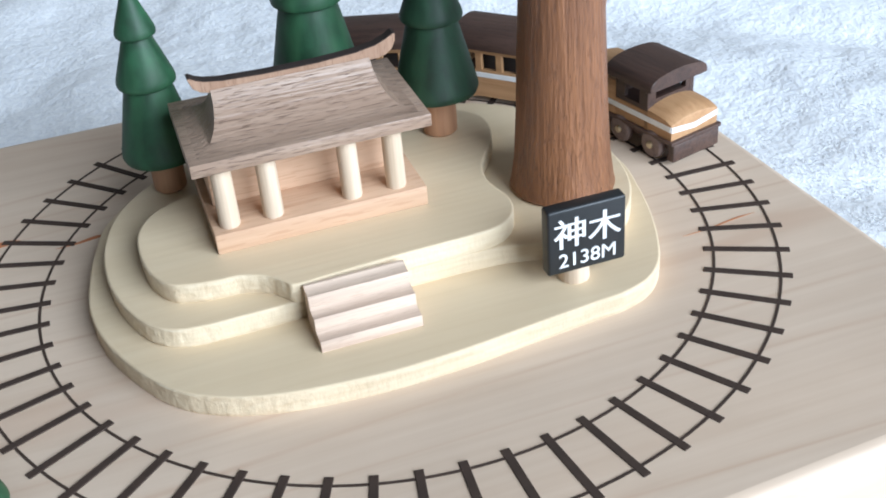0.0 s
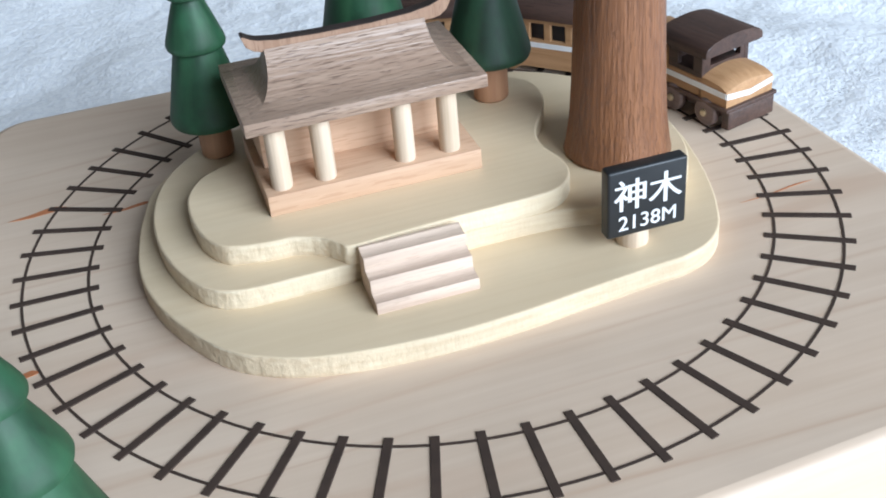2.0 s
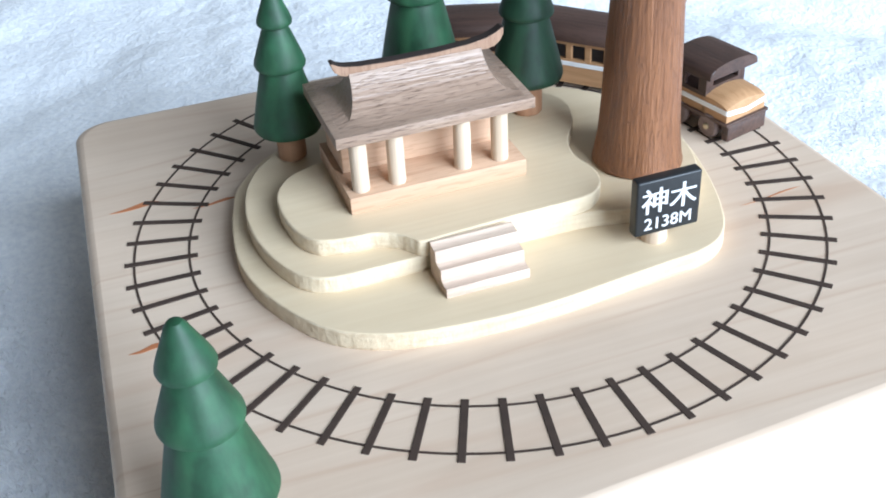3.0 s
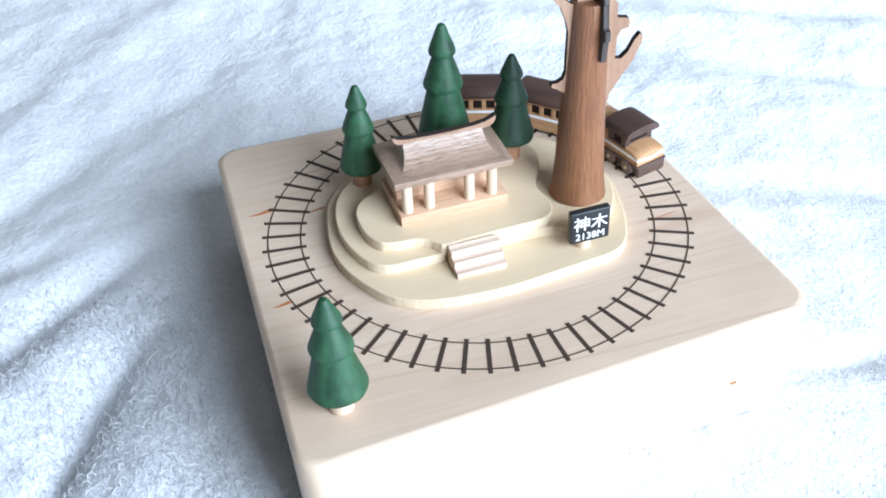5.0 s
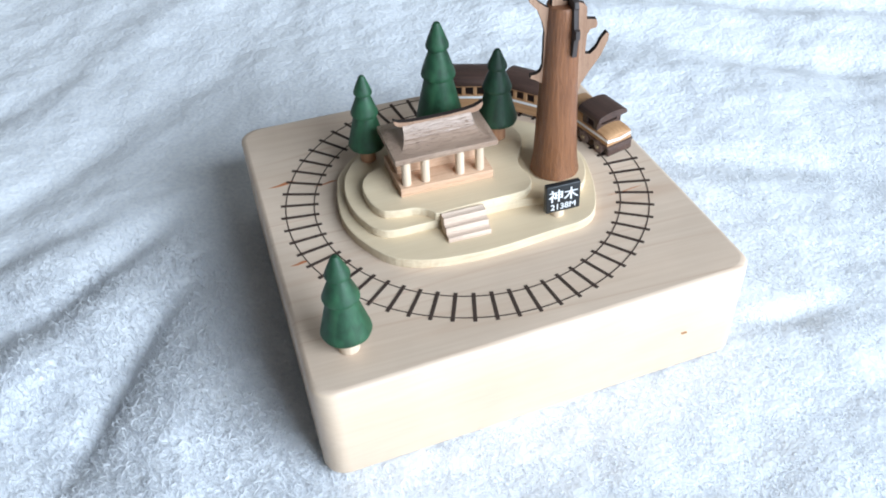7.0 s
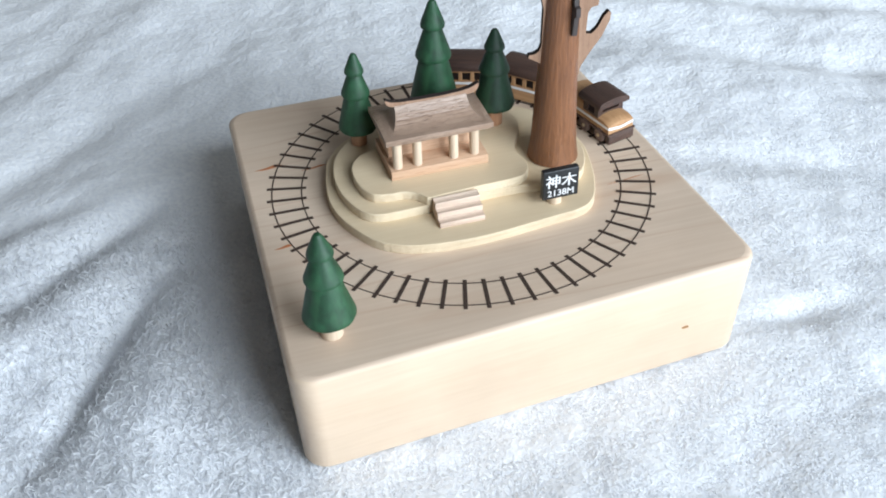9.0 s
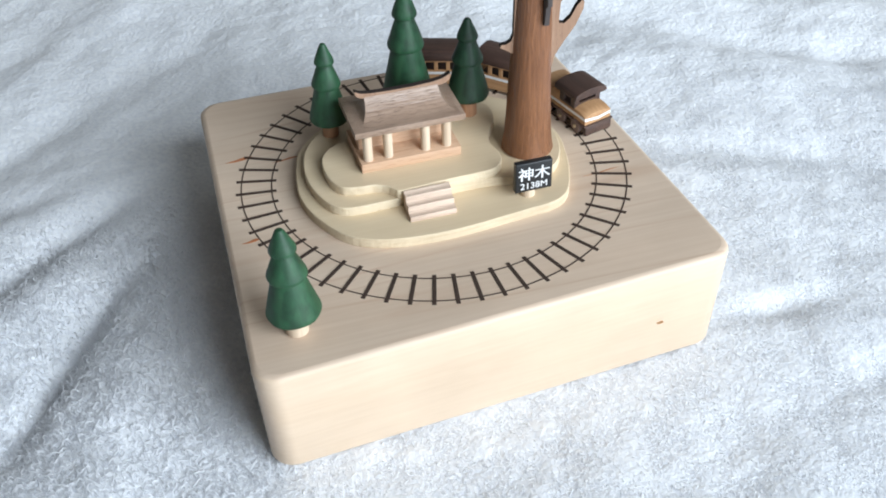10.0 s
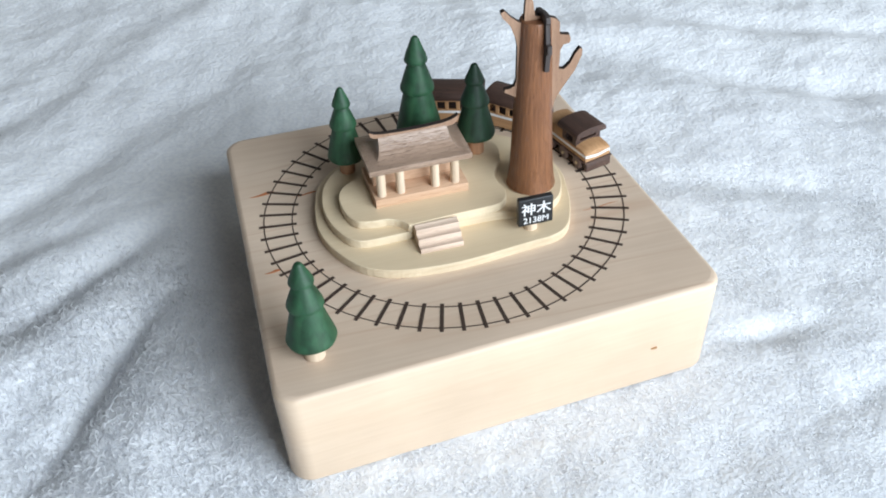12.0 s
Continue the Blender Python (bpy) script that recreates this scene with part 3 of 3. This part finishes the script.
def shrine():
    t = thing("shrine", (-0.653, 0.27, Z3), "little wooden shrine with curved walnut roof and dowel columns", "shrine")
    part("plinth", block(-1.19, 1.19, -0.77, 0.76, 0.0, 0.24, 0.012), BEECH, t, "pinkish beech plinth")
    part("hall", block(-1.10, 1.08, -0.14, 0.66, 0.24, 1.0, 0.01), BEECH, t)
    post = finish(lathe([(0, 0.235), (0.110, 0.235), (0.114, 0.26), (0.110, 1.0), (0, 1.0)], 20, 0.04), "column", DOWEL)
    for x in (-0.99, -0.51, 0.38, 0.89):
        part("column", post, None, t, "pale round dowel", m=at(x, -0.59, 0))
    # the roof: an eave board and a hollow-sided cap
    part("eave", block(-1.30, 1.30, -0.81, 0.81, 0.98, 1.13, 0.012), WALNUT, t)
    bm = bmesh.new()
    rings = []
    for k in range(17):
        f = k / 16
        z = 1.128 + 0.44 * max(f - 0.04, 0) ** 2.35 / 0.96 ** 2.35
        dx, dy = 0.42 * (1 - (1 - f) ** 1.9), 0.735 * f
        x0, x1, y = -1.295 + dx, 1.295 - dx, 0.805 - dy
        ring = [bm.verts.new((x0 + (x1 - x0) * i / 6, -y, z)) for i in range(7)] + [bm.verts.new((x1 - (x1 - x0) * i / 6, y, z)) for i in range(7)]
        rings.append(ring)
    n = len(rings[0])
    for a, b in zip(rings, rings[1:]):
        for i in range(n):
            bm.faces.new((a[i], a[(i + 1) % n], b[(i + 1) % n], b[i]))
    bm.faces.new(rings[0][::-1])
    bm.faces.new(rings[-1])
    part("roof", bm, WALNUT, t)
    top = [(-1.09, 1.735), (-1.06, 1.74), (-1.00, 1.70), (-0.92, 1.672), (-0.73, 1.645), (-0.29, 1.625), (0.29, 1.625), (0.73, 1.65), (0.95, 1.685), (1.08, 1.735), (1.16, 1.785), (1.19, 1.78)]
    low = [(1.185, 1.70), (1.14, 1.615), (1.06, 1.555), (0.97, 1.535), (-0.87, 1.535), (-0.97, 1.56), (-1.05, 1.62)]
    part("ridge_board", prism(top + low, -0.06, 0.06, "y", 0.008), BRANCH, t, "upturned ridge board")
    cap = [(x, z + 0.004) for x, z in top] + [(x, z + 0.016) for x, z in reversed(top)]
    part("ridge_cap", prism(cap, -0.062, 0.062, "y"), CHAR, t, "scorched dark ridge edge")
    return t


shrine()

# ---- the conifers ----


def conifer(where, tip, foot, label, stem_mat, slim=1.0, lean=(0, 0), paint=GREEN, stalk=0.185):
    """A turned tree of three rounded tiers on a short stem; tip and foot are heights."""
    t = thing("conifer", (where[0], where[1], foot), label, "toy tree", "green conifers")
    t.matrix_basis = at(where[0], where[1], foot, lean[0], lean[1], 0)
    h = tip - foot
    stem = stalk * h
    g = h - stem
    r = 0.243 * g * slim
    prof = [(0, 0.004), (0.90, 0.0), (0.97, 0.008), (1.0, 0.026), (0.99, 0.05), (0.955, 0.085), (0.79, 0.25), (0.63, 0.405), (0.585, 0.442), (0.565, 0.452), (0.675, 0.455), (0.72, 0.462), (0.735, 0.476), (0.715, 0.50), (0.67, 0.53), (0.52, 0.63), (0.385, 0.715), (0.345, 0.735), (0.335, 0.742), (0.445, 0.745), (0.485, 0.752), (0.495, 0.766), (0.475, 0.788), (0.42, 0.825), (0.30, 0.895), (0.215, 0.947), (0.185, 0.966), (0.12, 0.990), (0, 1.0)]
    part("crown", lathe([(a * r, stem + b * g) for a, b in prof], 56, 0.02), paint, t)
    part("stem", cylinder(0.42 * r, 0.0, stem + 0.05, 28, 0.03), stem_mat, t)
    return t


conifer((-2.10, 1.66), 3.01, Z2, "small dark green turned wooden conifer behind the shrine", TRUNKLET, 0.95)
conifer((-0.04, 1.95), 3.91, Z2, "tall green turned wooden conifer behind the shrine", TRUNKLET, 0.89)
conifer((1.24, 1.11), 3.34, Z3, "dark green turned wooden conifer on the island", TRUNKLET, 1.02, paint=DARK_GREEN, stalk=0.21)
conifer((-4.24, -4.36), 2.67, 0.0, "green turned wooden conifer alone on the box corner", DOWEL, 1.09, (-0.8, -2.0), stalk=0.20)

# ---- the sacred tree ----


TALLER = 1.045


def sacred_tree():
    t = thing("sacred_tree", (2.24, -0.35, Z2), "tall bare reddish brown wooden tree with cut-out branches", "toy tree")
    t.matrix_basis = at(2.24, -0.35, Z2, 0, 0.6, 0)
    prof = [(0, 0), (0.60, 0.0), (0.62, 0.03), (0.60, 0.12), (0.56, 0.42), (0.525, 0.9), (0.495, 1.6), (0.46, 2.4), (0.425, 3.3), (0.395, 3.95), (0.375, 4.38), (0.355, 4.42), (0, 4.42)]
    part("trunk", lathe([(r, z * TALLER) for r, z in prof], 64, 0.03), BARK, t)
    # two flat cut-out boards slotted crosswise into the top; outlines as (x, z) from the trunk's foot
    wide = [(-0.34, 2.34), (-0.40, 2.50), (-0.56, 2.60), (-0.68, 2.66), (-0.67, 2.73), (-0.55, 2.74), (-0.44, 2.80), (-0.39, 2.94), (-0.38, 3.80), (-0.43, 4.02), (-0.56, 4.34), (-0.75, 4.55), (-0.79, 4.67), (-0.70, 4.71), (-0.55, 4.55), (-0.38, 4.42), (-0.23, 4.35), (-0.22, 4.75), (-0.20, 4.96), (-0.09, 5.00), (-0.03, 4.86), (0.02, 4.52), (0.26, 4.49), (0.54, 4.39), (0.62, 4.29), (0.63, 4.00), (0.87, 3.96), (0.90, 3.86), (0.88, 3.76), (0.73, 3.73), (0.66, 3.60), (0.64, 3.12), (0.77, 3.10), (0.91, 3.23), (1.03, 3.47), (1.14, 3.60), (1.20, 3.56), (1.19, 3.40), (1.03, 3.02), (0.78, 2.66), (0.58, 2.33), (0.50, 1.95), (0.26, 1.90), (-0.18, 1.90)]
    part("wide_branch_board", prism([(x, z * TALLER) for x, z in wide], -0.07, 0.07, "y", 0.0, CHAR), BRANCH, t, "flat brown cut-out branches with scorched edges", m=at(-0.06, -0.02, 0, 0, 0, -6))
    deep = [(-0.52, 3.27), (-0.40, 3.24), (-0.37, 3.67), (-0.35, 3.87), (0.28, 3.87), (0.37, 4.47), (0.20, 4.74), (-0.28, 4.84), (-0.46, 4.79), (-0.50, 4.64), (-0.46, 4.59), (-0.52, 4.08), (-0.63, 4.07), (-0.64, 3.83), (-0.55, 3.80)]
    part("deep_branch_board", prism([(y, 3.45 + (z - 3.27) * 0.90) for y, z in deep], 0.08, 0.195, "x", 0.012), GREY_CHAR, t, "scorched dark crosswise branch board")
    return t


sacred_tree()

# ---- the sign ----


def sign():
    t = thing("sign", (1.77, -1.90, Z1), "small black square sign with white lettering on a post", "sign")
    part("post", lathe([(0, 0), (0.165, 0), (0.17, 0.02), (0.165, 0.40), (0, 0.40)], 24, 0.05), DOWEL, t, "pale wooden post", m=at(-0.07, 0.06, 0))
    board = part("board", block(-0.445, 0.440, -0.13, 0.04, 0.20, 0.985, 0.03, 3), BLACK, t)
    for name, words, size, x, z, heavy in (("heading", "神木", 0.385, 0.0, 0.55, 0.006), ("number", "2138M", 0.24, 0.0, 0.285, 0.0022)):
        curve = bpy.data.curves.new(name, "FONT")
        curve.body, curve.align_x, curve.size, curve.extrude, curve.resolution_u = words, "CENTER", size * S, 0.004 * S, 4
        ob = new(name, curve)
        me = bpy.data.meshes.new_from_object(ob.evaluated_get(bpy.context.evaluated_depsgraph_get()))
        bpy.data.objects.remove(ob)
        bold = bmesh.new()
        for k, shift in enumerate((0.0, -heavy, heavy)):
            bold.from_mesh(me)
            for v in list(bold.verts)[-len(me.vertices):]:
                v.co += Vector((shift, 0, 0.001 * k)) * S
        bold.to_mesh(me)
        bold.free()
        me.materials.clear()
        me.materials.append(WHITE)
        part(name, me, None, board, "white lettering", m=at(x, -0.134, z, 90, 0, 0))
    return t


sign()

# ---- the train ----
R_TRAIN = 4.24


def side_wall(length, y, thick, z0, z1, n, win):
    """A carriage side: a lower panel with a low arch under it, pillars between n windows, and a top rail."""
    h = length / 2
    wz0, wz1 = win
    arch = [(-h + 0.16, z0), (-h + 0.24, z0 + 0.07), (-h + 0.36, z0 + 0.085), (h - 0.36, z0 + 0.085), (h - 0.24, z0 + 0.07), (h - 0.16, z0)]
    bm = prism([(-h, z0), *arch, (h, z0), (h, wz0), (-h, wz0)], y, y + thick, "y", 0.006)
    block(-h, h, y, y + thick, wz1, z1, 0.006, 1, bm)
    pitch = (length - 0.10) / n
    for k in range(n + 1):
        x = -h + 0.05 + k * pitch
        w = 0.052 if 0 < k < n else 0.07
        block(max(x - w, -h), min(x + w, h), y + 0.002, y + thick - 0.002, wz0 - 0.01, wz1 + 0.01, 0.01, 1, bm)
    return bm


def arched_roof(length, half, z0, z1, lip):
    """A barrel roof with a thick edge."""
    n = 12
    top = [(half * math.cos(math.pi - math.pi * k / n), z0 + lip + (z1 - z0 - lip) * math.sin(math.pi * k / n) ** 0.85) for k in range(n + 1)]
    low = [(half, z0), (half * 0.8, z0), (-half * 0.8, z0), (-half, z0)]
    return prism(top + low, -length / 2, length / 2, "x", 0.015)


def carriage(angle, label):
    t = thing("carriage", (R_TRAIN * math.cos(radians(angle)), R_TRAIN * math.sin(radians(angle)), 0.015), label, "toy carriage", "train carriages", angle - 90)
    length, half = 1.68, 0.42
    for y in (-half, half - 0.07):
        wall = part("side_wall", side_wall(length, y, 0.07, 0.0, 0.84, 5, (0.50, 0.74)), OAK, t, "golden wood side with five windows")
        part("stripe", block(-length / 2 + 0.01, length / 2 - 0.01, y - 0.008 if y < 0 else y + 0.02, y + 0.05 if y < 0 else y + 0.078, 0.385, 0.46, 0.004, 1), WHITE, wall, "white painted stripe")
    for x in (-length / 2, length / 2 - 0.07):
        arch = [(-0.112 * math.cos(math.pi * k / 10), 0.66 + 0.112 * math.sin(math.pi * k / 10)) for k in range(11)]
        bm = prism([*arch, (0.112, 0.90), (-0.112, 0.90)], x + 0.002, x + 0.068)
        block(x, x + 0.07, -half + 0.075, -0.11, 0.04, 0.86, 0.006, 1, bm)
        block(x, x + 0.07, 0.11, half - 0.075, 0.04, 0.86, 0.006, 1, bm)
        block(x + 0.002, x + 0.068, -0.12, 0.12, 0.04, 0.52, 0.006, 1, bm)
        part("end_wall", bm, OAK, t, "golden wood end with one window")
        for y in (-half - 0.006, half - 0.07):
            part("corner_strip", block(x - 0.02 if x < 0 else x + 0.03, x + 0.04 if x < 0 else x + 0.09, y, y + 0.076, 0.0, 0.84, 0.008, 1), WALNUT_DARK, t, "dark corner strip")
    part("floor_board", block(-length / 2 + 0.06, length / 2 - 0.06, -half + 0.06, half - 0.06, 0.06, 0.44, 0.01, 1), WALNUT_DARK, t)
    part("roof", arched_roof(length + 0.10, half + 0.07, 0.82, 1.08, 0.06), WALNUT_DARK, t, "dark walnut barrel roof")
    part("coupling", tube([(length / 2, 0, 0.22), (length / 2 + 0.08, 0.02, 0.20), (length / 2 + 0.16, 0, 0.24), (length / 2 + 0.20, -0.03, 0.22)], 0.036, 8), WHITE, t, "curved white coupling hook")
    part("buffer", lathe([(0, 0), (0.05, 0), (0.05, 0.03), (0.03, 0.05), (0, 0.055)], 14), STEEL, t, "small round metal pin", m=at(-length / 2, 0, 0.2, 0, -90, 0))
    return t


carriage(69.5, "golden wood toy carriage with dark barrel roof, last in the train")
carriage(43.5, "golden wood toy carriage with dark barrel roof behind the locomotive")


def locomotive(angle):
    t = thing("locomotive", (R_TRAIN * math.cos(radians(angle)), R_TRAIN * math.sin(radians(angle)), 0.015), "toy wooden locomotive with dark cab roof and white stripe", "toy locomotive", "", angle - 90)
    part("chassis", block(-0.929, 0.903, -0.34, 0.34, 0.17, 0.32, 0.015), WALNUT_DARK, t, "dark walnut chassis")
    part("bumper", block(0.850, 0.974, -0.40, 0.40, 0.05, 0.30, 0.02), WALNUT_DARK, t)
    part("running_board", block(-0.956, 0.974, -0.44, 0.44, 0.295, 0.345, 0.012), WALNUT_DARK, t)
    wheel = finish(lathe([(0, 0), (0.175, 0), (0.185, 0.012), (0.185, 0.065), (0.165, 0.09), (0.11, 0.10), (0.07, 0.095), (0, 0.095)], 24), "wheel", WHEELWOOD)
    pin = finish(lathe([(0, 0.09), (0.05, 0.09), (0.05, 0.115), (0.033, 0.13), (0, 0.132)], 12), "axle_pin", BRASS)
    for x in (-0.60, 0.0, 0.59):
        for turn, y in ((90, -0.345), (-90, 0.345)):
            w = part("wheel", wheel, None, t, m=at(x, y, 0.185, turn, 0, 0))
            part("axle_pin", pin, None, w, "brass axle pin")
    hood = [(-0.40, 0.345), (-0.40, 0.74), (-0.36, 0.80), (-0.2, 0.835), (0.0, 0.845), (0.2, 0.835), (0.36, 0.80), (0.40, 0.74), (0.40, 0.345)]
    part("long_hood", prism(hood, -0.920, -0.106, "x", 0.015), OAK, t, "golden wood engine hood")
    nose, rings, n = bmesh.new(), [], 12
    for x, side, crown in ((0.443, 0.63, 0.705), (0.70, 0.615, 0.690), (0.80, 0.60, 0.672), (0.895, 0.565, 0.635), (0.915, 0.55, 0.62), (0.920, 0.53, 0.60)):
        arch = [(0.40 - 0.80 * k / n, side + (crown - side) * math.sin(math.pi * k / n) ** 0.8) for k in range(n + 1)]
        rings.append([nose.verts.new((x, y, z)) for y, z in [(-0.40, 0.345), (0.40, 0.345), *arch]])
    for a, b in zip(rings, rings[1:]):
        for k in range(len(a)):
            nose.faces.new((a[k], a[(k + 1) % len(a)], b[(k + 1) % len(a)], b[k]))
    nose.faces.new(rings[0][::-1])
    nose.faces.new(rings[-1])
    part("short_hood", nose, OAK, t, "golden wood nose sloping to the front")
    part("cab_base", block(-0.11, 0.49, -0.40, 0.40, 0.345, 0.60, 0.008, 1), OAK, t)
    bm = block(-0.11, 0.49, -0.405, 0.405, 0.598, 0.67, 0.008, 1)
    block(-0.11, 0.49, -0.405, 0.405, 0.85, 0.95, 0.008, 1, bm)
    for x0, x1 in ((-0.11, 0.06), (0.33, 0.49)):
        for y0, y1 in ((-0.405, -0.33), (0.33, 0.405)):
            block(x0, x1, y0, y1, 0.66, 0.86, 0.008, 1, bm)
    block(-0.105, -0.06, -0.34, 0.34, 0.66, 0.86, 0.0, 1, bm)
    block(0.43, 0.485, -0.34, 0.34, 0.66, 0.735, 0.0, 1, bm)
    block(0.43, 0.485, -0.34, -0.26, 0.73, 0.86, 0.0, 1, bm)
    block(0.43, 0.485, 0.26, 0.34, 0.73, 0.86, 0.0, 1, bm)
    part("cab", bm, WALNUT_DARK, t, "dark walnut cab with open windows")
    part("cab_roof", arched_roof(0.86, 0.49, 0.93, 1.14, 0.055), WALNUT_DARK, t, "dark walnut cab roof", m=at(0.20, 0, 0))
    for y0, y1 in ((-0.409, -0.36), (0.36, 0.409)):
        part("stripe", block(-0.912, 0.912, y0, y1, 0.46, 0.535, 0.004, 1), WHITE, t, "white painted stripe")
    part("nose_stripe", prism([(-0.40, 0.46), (0.0, 0.41), (0.40, 0.46), (0.40, 0.535), (0.0, 0.485), (-0.40, 0.535)], 0.885, 0.928, "x"), WHITE, t, "white painted chevron")
    return t


locomotive(15.5)
